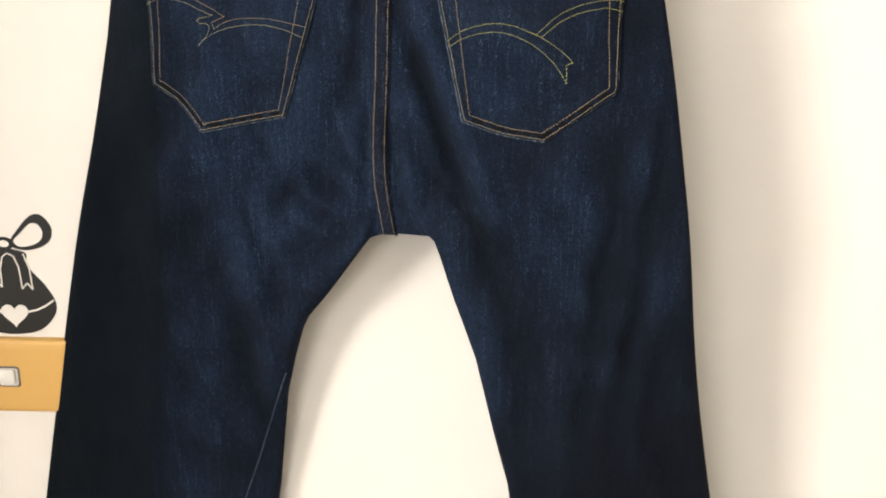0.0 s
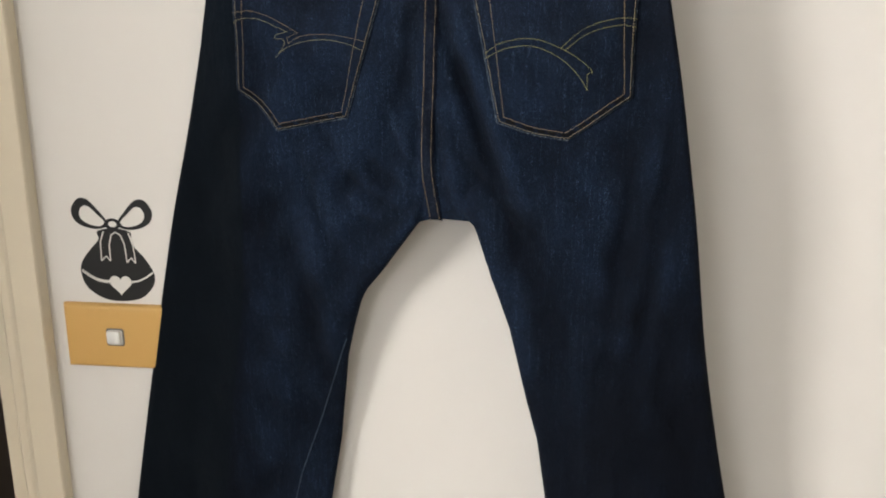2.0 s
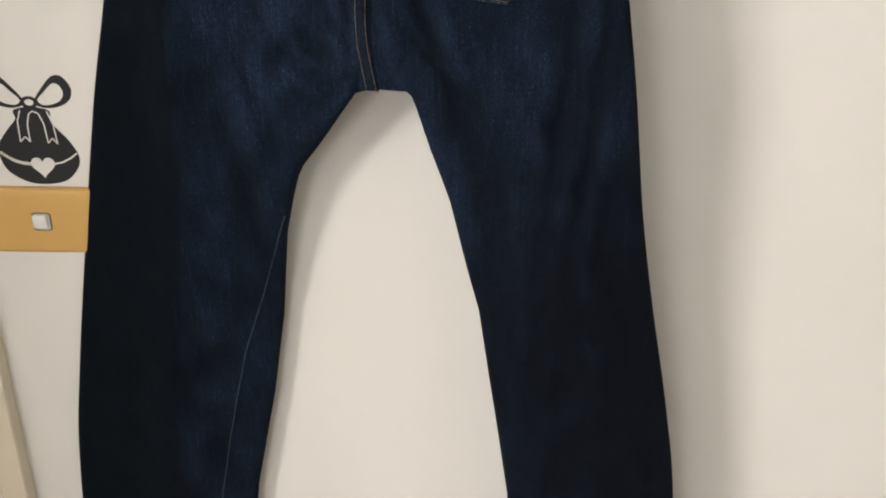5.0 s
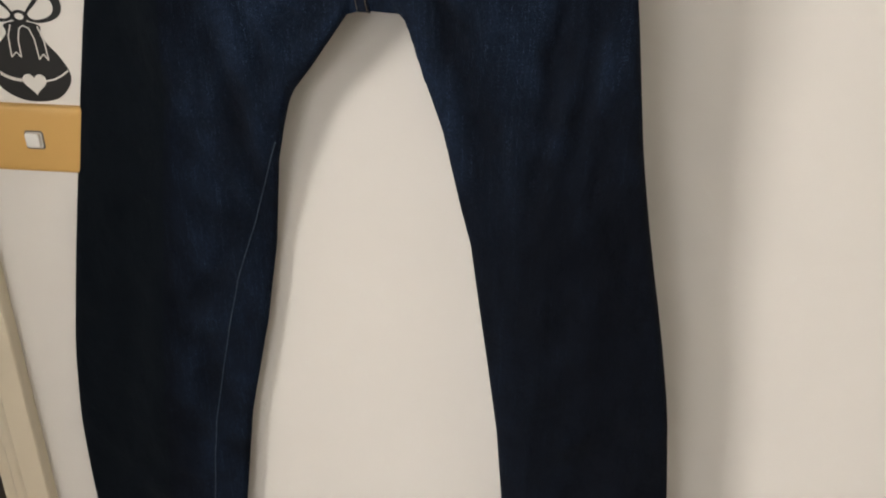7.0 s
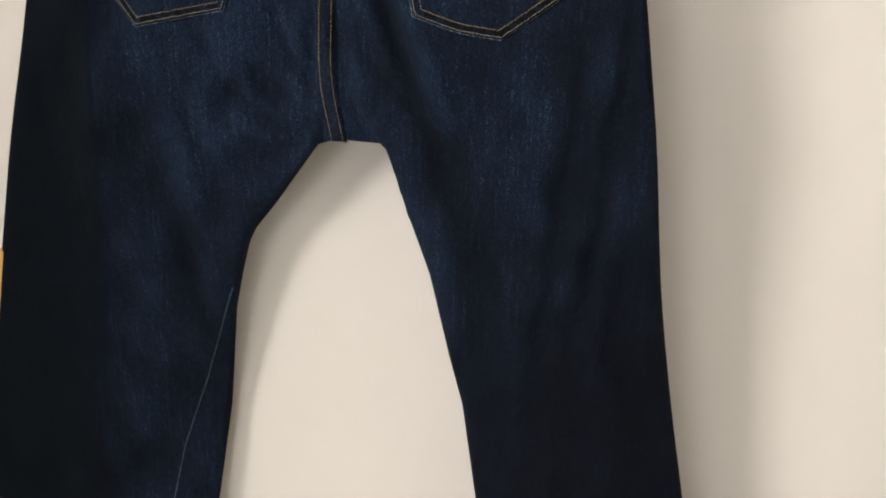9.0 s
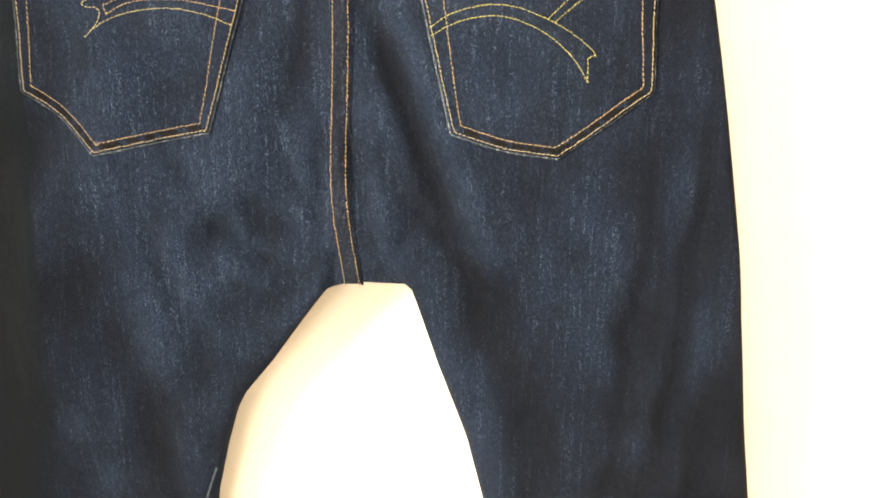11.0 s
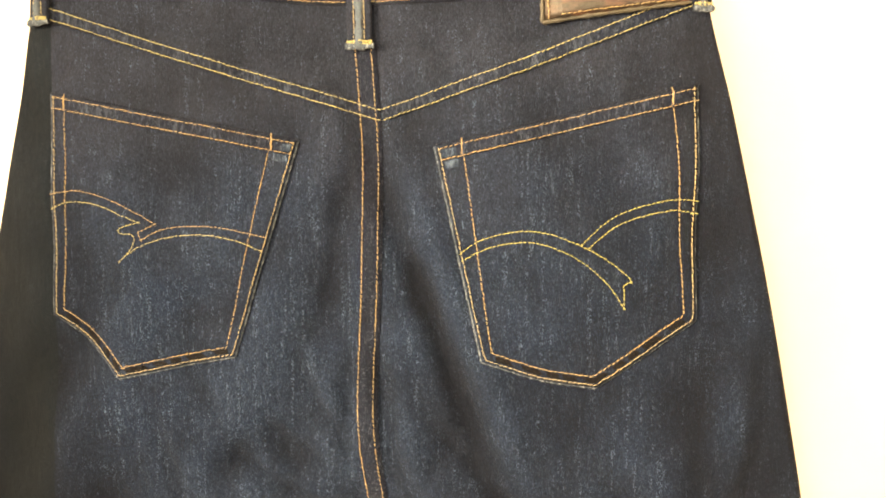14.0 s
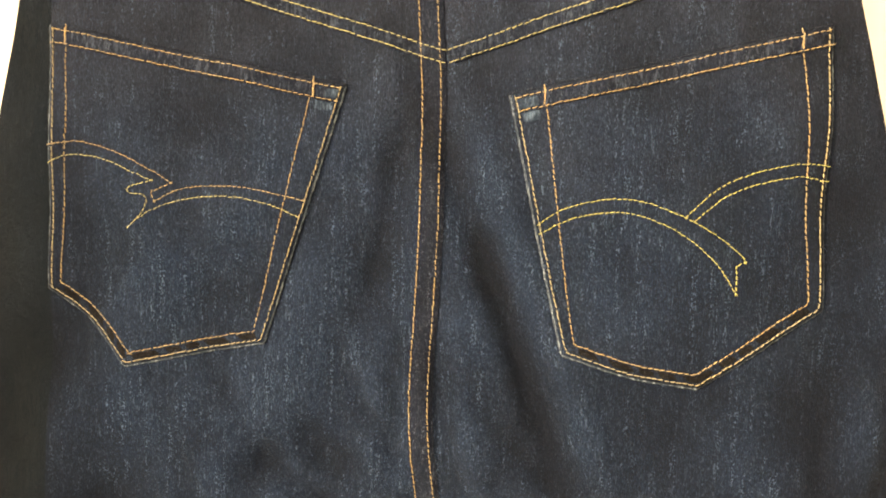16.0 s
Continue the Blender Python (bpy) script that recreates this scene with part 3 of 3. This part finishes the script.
def strip(line_a, line_b, lift, across=5, step=0.0022, pucker=0.0):
    a, b = resample(line_a, step), None
    n = len(a)
    pb = np.array(line_b, float)
    d = np.r_[0, np.cumsum(np.hypot(*(pb[1:] - pb[:-1]).T))]
    s = np.linspace(0, d[-1], n)
    b = np.c_[np.interp(s, d, pb[:, 0]), np.interp(s, d, pb[:, 1])]
    q = with_rim(across, 0.14)
    return sewn([[tuple(a[i] + (b[i] - a[i]) * k) for k in q] for i in range(n)], lift, pucker=pucker)


def stitches(line, lift, pitch=0.0029, size=0.0029, width=0.00025, drift=0.00011):
    """A row of single stitches along a 2D line on the jeans."""
    p = resample(line, pitch)
    d = np.gradient(p, axis=0)
    d /= np.hypot(d[:, 0], d[:, 1])[:, None] + 1e-9
    v, f = [], []
    rng = np.random.default_rng(len(p) * 7 + int(abs(p[0][0]) * 1e4))
    for c, t in zip(p, d):
        c = c + rng.normal(0, drift, 2)
        t = t + rng.normal(0, 0.05, 2)
        t = t + 0.10 * np.array((-t[1], t[0]))
        n = np.array((-t[1], t[0]))
        h = size / 2 * rng.uniform(0.85, 1.1)
        ends = [c - t * h, c + t * h]
        y0, y1, ym = (float(back_y(e[0], e[1])) - lift for e in (*ends, c))
        k = len(v)
        v.append((ends[0][0], y0 + 0.0003, ends[0][1]))
        for e, y in ((c - t * h * 0.6, (y0 + ym) / 2), (c + t * h * 0.6, (y1 + ym) / 2)):
            for o, up in ((-width, 0.0), (-width * 0.4, 0.0005), (width * 0.6, 0.00045), (width, 0.0)):
                v.append((e[0] + n[0] * o, y - up, e[1] + n[1] * o))
        v.append((ends[1][0], y1 + 0.0003, ends[1][1]))
        for i in range(3):
            f += [(k, k + 1 + i, k + 2 + i), (k + 1 + i, k + 5 + i, k + 6 + i, k + 2 + i), (k + 5 + i, k + 9, k + 6 + i)]
    return v, f


def cord(line, lift, radius):
    """A thin round edge along a 2D line on the jeans."""
    p = resample(line, 0.002)
    d = np.gradient(p, axis=0)
    d /= np.hypot(d[:, 0], d[:, 1])[:, None] + 1e-9
    y = back_y(p[:, 0], p[:, 1]) - lift
    rows = []
    for i, (c, t) in enumerate(zip(p, d)):
        r = radius * (1 + 0.22 * math.sin(i * 1.7) + 0.15 * math.sin(i * 0.61))
        rows.append([(c[0] - t[1] * r * math.cos(a), float(y[i]) - r * math.sin(a), c[1] + t[0] * r * math.cos(a)) for a in np.linspace(0, math.pi, 6)])
    return lattice(rows)


def along(a, b, s):
    return (a[0] + (b[0] - a[0]) * s, a[1] + (b[1] - a[1]) * s)


def inset(points, d):
    """An open line moved sideways by d, corners kept."""
    p = np.array(points, float)
    out = []
    for i in range(len(p)):
        t0 = p[i] - p[i - 1] if i else p[1] - p[0]
        t1 = p[i + 1] - p[i] if i < len(p) - 1 else t0
        n0, n1 = (np.array((-t[1], t[0])) / np.hypot(*t) for t in (t0, t1))
        m = (n0 + n1) / max(0.35, 1 + float(n0 @ n1))
        out.append(tuple(p[i] + m * d))
    return out


POCKET_LIFT = 0.0033


def back_pocket(tl, tr, br, tip, bl, sag, reach, arcs, worn):
    """A five-cornered patch pocket with hemmed mouth, double rows of stitching and stitched arcs."""
    low_left = [along(bl, tip, s) for s in (0, 0.5, 1)]
    low_left[1] = (low_left[1][0] + sag[0], low_left[1][1] + sag[1])
    base = np.array(spline([bl, low_left[1], tip], 6) + [along(tip, br, s) for s in (0.33, 0.66, 1)])
    d = np.r_[0, np.cumsum(np.hypot(*(base[1:] - base[:-1]).T))]
    share = d / d[-1]
    us = np.unique(np.r_[with_rim(34, 0.02), share])
    rows = []
    for v in with_rim(40, 0.018):
        row = []
        for u in us:
            top = along(tl, tr, u)
            low_pt = (np.interp(u, share, base[:, 0]), np.interp(u, share, base[:, 1]))
            row.append(along(top, low_pt, v))
        rows.append(row)
    pocket = part("back_pocket", sewn(rows, POCKET_LIFT), DENIM, jeans)
    rim = [tl, *[tuple(p) for p in base], tr]
    lift = POCKET_LIFT + 0.0001
    part("worn_edge", cord([tl] + [tuple(p) for p in base], 0.0014, 0.00062), DENIM_PALE, pocket, "pale rubbed edge")
    part("worn_edge", cord([tuple(base[-1]), tr], 0.0014, 0.00062), DENIM_PALE, pocket, "pale rubbed edge")
    part("worn_edge", cord([tl, tr], 0.0015, 0.0008), DENIM_SEAM, pocket)
    outer = inset(rim, 0.0020)
    outer[0], outer[-1] = along(outer[0], outer[1], 0.02), along(outer[-1], outer[-2], 0.02)
    part("stitching", stitches(outer, lift), THREAD_GREY, pocket, "faded tan stitching")
    second = [along(tl, tr, reach[0])] + inset(rim, 0.0068)[1:-1] + [along(tr, tl, reach[1])]
    part("stitching", stitches(second, lift), THREAD_ORANGE, pocket, "orange tan stitching")
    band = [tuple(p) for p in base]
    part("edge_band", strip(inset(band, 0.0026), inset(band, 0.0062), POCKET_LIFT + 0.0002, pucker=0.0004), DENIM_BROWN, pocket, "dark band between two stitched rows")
    for off, mat in ((0.0022, THREAD_ORANGE), (0.0088, THREAD_ORANGE)):
        a, b = inset([along(tl, tr, 0.022), along(tl, tr, 0.978)], -off)
        part("mouth_stitching", stitches([a, b], POCKET_LIFT + 0.0014), mat, pocket, "orange stitching along the mouth")
    part("hem_fold", strip(*[inset([along(tl, tr, 0.02), along(tl, tr, 0.98)], -o) for o in (0.0006, 0.0098)], POCKET_LIFT + 0.0011, pucker=0.0006), DENIM_ROPE, pocket)
    for end, other, s in ((tl, tr, reach[0]), (tr, tl, reach[1])):
        a = along(end, other, s)
        a = (a[0], a[1] - 0.0014)
        b = (a[0], a[1] - 0.0062)
        part("bar_tack", stitches([a, b], POCKET_LIFT + 0.0013, 0.0012, 0.0019, 0.00042), THREAD_ORANGE, pocket, "dense orange bar tack")
    top, under = (tl, tuple(base[0])) if worn else (tr, tuple(base[-1]))
    across = reach[0] if worn else reach[1]
    far = tr if worn else tl
    for near_z, far_z in ((0.0030, 0.0082), (0.0096, 0.0150)):
        edge = []
        for dz in (near_z, far_z):
            a = along(top, under, dz / math.dist(top, under))
            b = along(a, (a[0] + far[0] - top[0], a[1] + far[1] - top[1]), across * 0.86)
            edge.append([along(a, b, 0.10), b])
        part("worn_corner", strip(edge[0], edge[1], POCKET_LIFT + (0.0014 if near_z < 0.005 else 0.0003), 4, 0.0012, 0.0003), DENIM_TWILL, pocket, "pale blue rubbed twill")
    for mat, line, name in arcs:
        part("arc_stitching", stitches(spline(line, 6) if name else line, lift, 0.0025, 0.0024), mat, pocket)
    return pocket


ARCS_LEFT = [
    (THREAD_ORANGE, [(-0.271, 1.4580), (-0.256, 1.4600), (-0.237, 1.4555), (-0.219, 1.4475), (-0.206, 1.4400)], 1),
    (THREAD_YELLOW, [(-0.271, 1.4490), (-0.261, 1.4530), (-0.243, 1.4515), (-0.225, 1.4445), (-0.216, 1.4410)], 1),
    (THREAD_YELLOW, [(-0.216, 1.4410), (-0.2270, 1.4375), (-0.2275, 1.4345), (-0.219, 1.4330), (-0.220, 1.4255), (-0.228, 1.4170)], 1),
    (THREAD_YELLOW, [(-0.228, 1.4170), (-0.216, 1.4260), (-0.198, 1.4320), (-0.177, 1.4340), (-0.157, 1.4310), (-0.141, 1.4250)], 1),
    (THREAD_ORANGE, [(-0.206, 1.4400), (-0.216, 1.4350), (-0.214, 1.4305)], 0),
    (THREAD_ORANGE, [(-0.214, 1.4305), (-0.201, 1.4370), (-0.183, 1.4390), (-0.163, 1.4380), (-0.138, 1.4330)], 1)]
ARCS_RIGHT = [
    (THREAD_GREEN, [(0.109, 1.4560), (0.098, 1.4570), (0.081, 1.4540), (0.063, 1.4460), (0.046, 1.4310)], 1),
    (THREAD_GREEN, [(0.109, 1.4490), (0.096, 1.4510), (0.081, 1.4480), (0.066, 1.4420), (0.050, 1.4290)], 1),
    (THREAD_GREEN, [(-0.022, 1.4250), (-0.010, 1.4330), (0.009, 1.4380), (0.027, 1.4370), (0.046, 1.4300), (0.059, 1.4230), (0.071, 1.4140), (0.0735, 1.4100)], 1),
    (THREAD_GREEN, [(0.0735, 1.4100), (0.0695, 1.4085), (0.070, 1.3950)], 0),
    (THREAD_GREEN, [(-0.021, 1.4205), (-0.007, 1.4280), (0.012, 1.4320), (0.030, 1.4290), (0.046, 1.4210), (0.060, 1.4090), (0.070, 1.3950)], 1)]
back_pocket((-0.271, 1.5195), (-0.1175, 1.4905), (-0.157, 1.3600), (-0.230, 1.3445), (-0.272, 1.3830), (0.003, 0.003), (0.065, 0.105), ARCS_LEFT, False)
back_pocket((-0.0375, 1.4870), (0.1085, 1.5215), (0.1095, 1.3885), (0.0555, 1.3480), (-0.010, 1.3625), (0.0, -0.003), (0.105, 0.095), ARCS_RIGHT, True)

# yoke seams
for top, low_line, name in (([(-0.284, 1.5735), (-0.266, 1.5690), (-0.168, 1.5375), (-0.070, 1.5085)], [(-0.286, 1.5680), (-0.269, 1.5635), (-0.168, 1.5315), (-0.070, 1.5025)], "left"),
                            ([(-0.067, 1.5090), (0.010, 1.5355), (0.090, 1.5660), (0.113, 1.5745)], [(-0.066, 1.5030), (0.012, 1.5295), (0.094, 1.5605), (0.114, 1.5680)], "right")):
    seam = part("yoke_seam", strip(inset(top, 0.0016), inset(low_line, -0.0010), 0.0014, pucker=0.0007), DENIM_ROPE, jeans, "puckered flat-felled yoke seam")
    part("stitching", stitches(spline(top), 0.0021), THREAD_YELLOW, seam)
    part("stitching", stitches(spline(low_line), 0.0021), THREAD_YELLOW, seam)

# seat seam
zs = np.linspace(1.572, CROTCH - 0.0020, 60)
left_line = [(float(seat_seam(z)) - 0.0046, float(z)) for z in zs]
right_line = [(float(seat_seam(z)) + 0.0046, float(z)) for z in zs]
seam = part("seat_seam", strip([(x - 0.0003, z) for x, z in left_line], [(x + 0.0022, z) for x, z in right_line], 0.0016, pucker=0.0005), DENIM_SEAM, jeans, "flat-felled centre back seam")
part("stitching", stitches(left_line, 0.0017), THREAD_ORANGE, seam)
part("stitching", stitches(right_line, 0.0017), THREAD_ORANGE, seam)
part("worn_edge", cord([(x + 0.0022, z) for x, z in right_line], 0.0006, 0.0007), DENIM_SEAM, seam)

# inseam of one leg
line = [(float(inseam_left(z)), float(z)) for z in np.linspace(1.122, HEM + 0.01, 60)]
part("inseam", cord(line, 0.0005, 0.0007), DENIM_LINE, jeans, "pale rubbed inner leg seam")
# hems
for a, b in ((edge_left, inner_left), (inner_right, edge_right)):
    z = HEM + 0.012
    part("hem", strip([(float(a(z)) + 0.002, HEM + 0.001), (float(b(z)) - 0.002, HEM + 0.001)], [(float(a(z)) + 0.002, HEM + 0.013), (float(b(z)) - 0.002, HEM + 0.013)], 0.0016), DENIM, jeans)

# waistband
band_low = soft_profile((0.3, 1.589), (0.115, 1.5840), (0.02, 1.5730), (-0.08, 1.5665), (-0.176, 1.5755), (-0.285, 1.5850), (-0.5, 1.597))


def band_line(dz, n=60):
    x = np.linspace(float(edge_left(1.6)) + 0.001, float(edge_right(1.6)) - 0.001, n)
    return [(float(a), float(band_low(a)) + dz) for a in x]


band = part("waistband", strip(band_line(0.0), band_line(0.039), 0.0026, 10), DENIM, jeans, "dark denim waistband")
part("stitching", stitches(band_line(0.0022), 0.0027), THREAD_ORANGE, band)
part("stitching", stitches(band_line(0.0365), 0.0027), THREAD_ORANGE, band)
x = np.linspace(float(edge_left(1.62)), float(edge_right(1.62)), 50)
rows = [[(float(a), float(b), 1.617) for a, b in zip(x, f(x, np.full(50, 1.617)))] for f in (back_y, front_y)]
part("waist_lining", lattice(rows), DENIM_DARK, jeans)


# belt loops
def belt_loop(x0, x1, low_z, lean):
    w = x1 - x0
    a, b = [(x0, low_z), (x0 + lean, 1.618)], [(x1, low_z), (x1 + lean, 1.618)]
    loop = part("belt_loop", strip(a, b, 0.0062, 6), DENIM, jeans, "raised denim belt loop")
    mid = [along(p, q, 0.5) for p, q in zip(a, b)]
    part("ridge", cord(mid, 0.0062, w * 0.16), DENIM_LINE, loop, "pale blue rubbed ridge")
    for s in (0.3, 0.7):
        part("stitching", stitches([along(p, q, s) for p, q in zip(a, b)], 0.0064), THREAD_GREY, loop)
    part("rolled_end", cord([(x0 - 0.0009, low_z + 0.0006), (0.5 * (x0 + x1), low_z + 0.0001), (x1 + 0.0009, low_z + 0.0006)], 0.0060, 0.0017), DENIM_PALE, loop, "thick frayed lower end")
    tack = [stitches([(x, low_z + 0.0020), (x + 0.0004, low_z + 0.0024), (x, low_z + 0.0032)], 0.0064 + w * 0.16 * max(0.0, 1 - abs(2 * (x - x0) / w - 1) * 2.2), 0.0011, 0.0015, 0.00030) for x in np.arange(x0 + 0.0004, x1 - 0.0002, 0.00075)]
    part("bar_tack", joined(*tack), THREAD_YELLOW, loop, "dense yellow bar tack")


belt_loop(-0.0885, -0.0735, 1.5440, -0.0015)
belt_loop(-0.2845, -0.2705, 1.5615, 0.0)
belt_loop(0.1035, 0.1140, 1.5615, 0.0)

# leather patch
patch = part("leather_patch", strip([(0.0228, 1.5560), (0.0205, 1.6180)], [(0.1030, 1.5655), (0.1030, 1.6200)], 0.0048, 16), LEATHER, jeans, "worn brown leather patch")
for line in ([(0.0226, 1.5562), (0.0620, 1.5607), (0.1028, 1.5657)], [(0.0226, 1.5562), (0.0206, 1.6180)]):
    part("cut_edge", cord(line, 0.0040, 0.0011), LEATHER_EDGE, patch, "greyed cut edge of the leather")
part("stitching", stitches([(0.034, 1.5602), (0.096, 1.5674)], 0.005), THREAD_ORANGE, patch)
part("stitching", stitches([(0.0257, 1.5592), (0.0237, 1.6150)], 0.005), THREAD_ORANGE, patch)
text = bpy.data.curves.new("lettering", "FONT")
text.body, text.size, text.extrude, text.align_x, text.offset = "LTD", 0.030, 0.0002, "LEFT", 0.0006
lettering = new("lettering", text)
lettering.data.materials.append(PALE_INK)
lettering.parent = patch
lettering.matrix_basis = Matrix.Translation((0.0355, float(back_y(0.06, 1.585)) - 0.0056, 1.5790)) @ pose(0, 0, 0, 90, -8, -8)
lettering["label"] = "worn white capital letters"
tagged(jeans, "dark indigo denim jeans hanging against the wall, back outwards", "jeans")
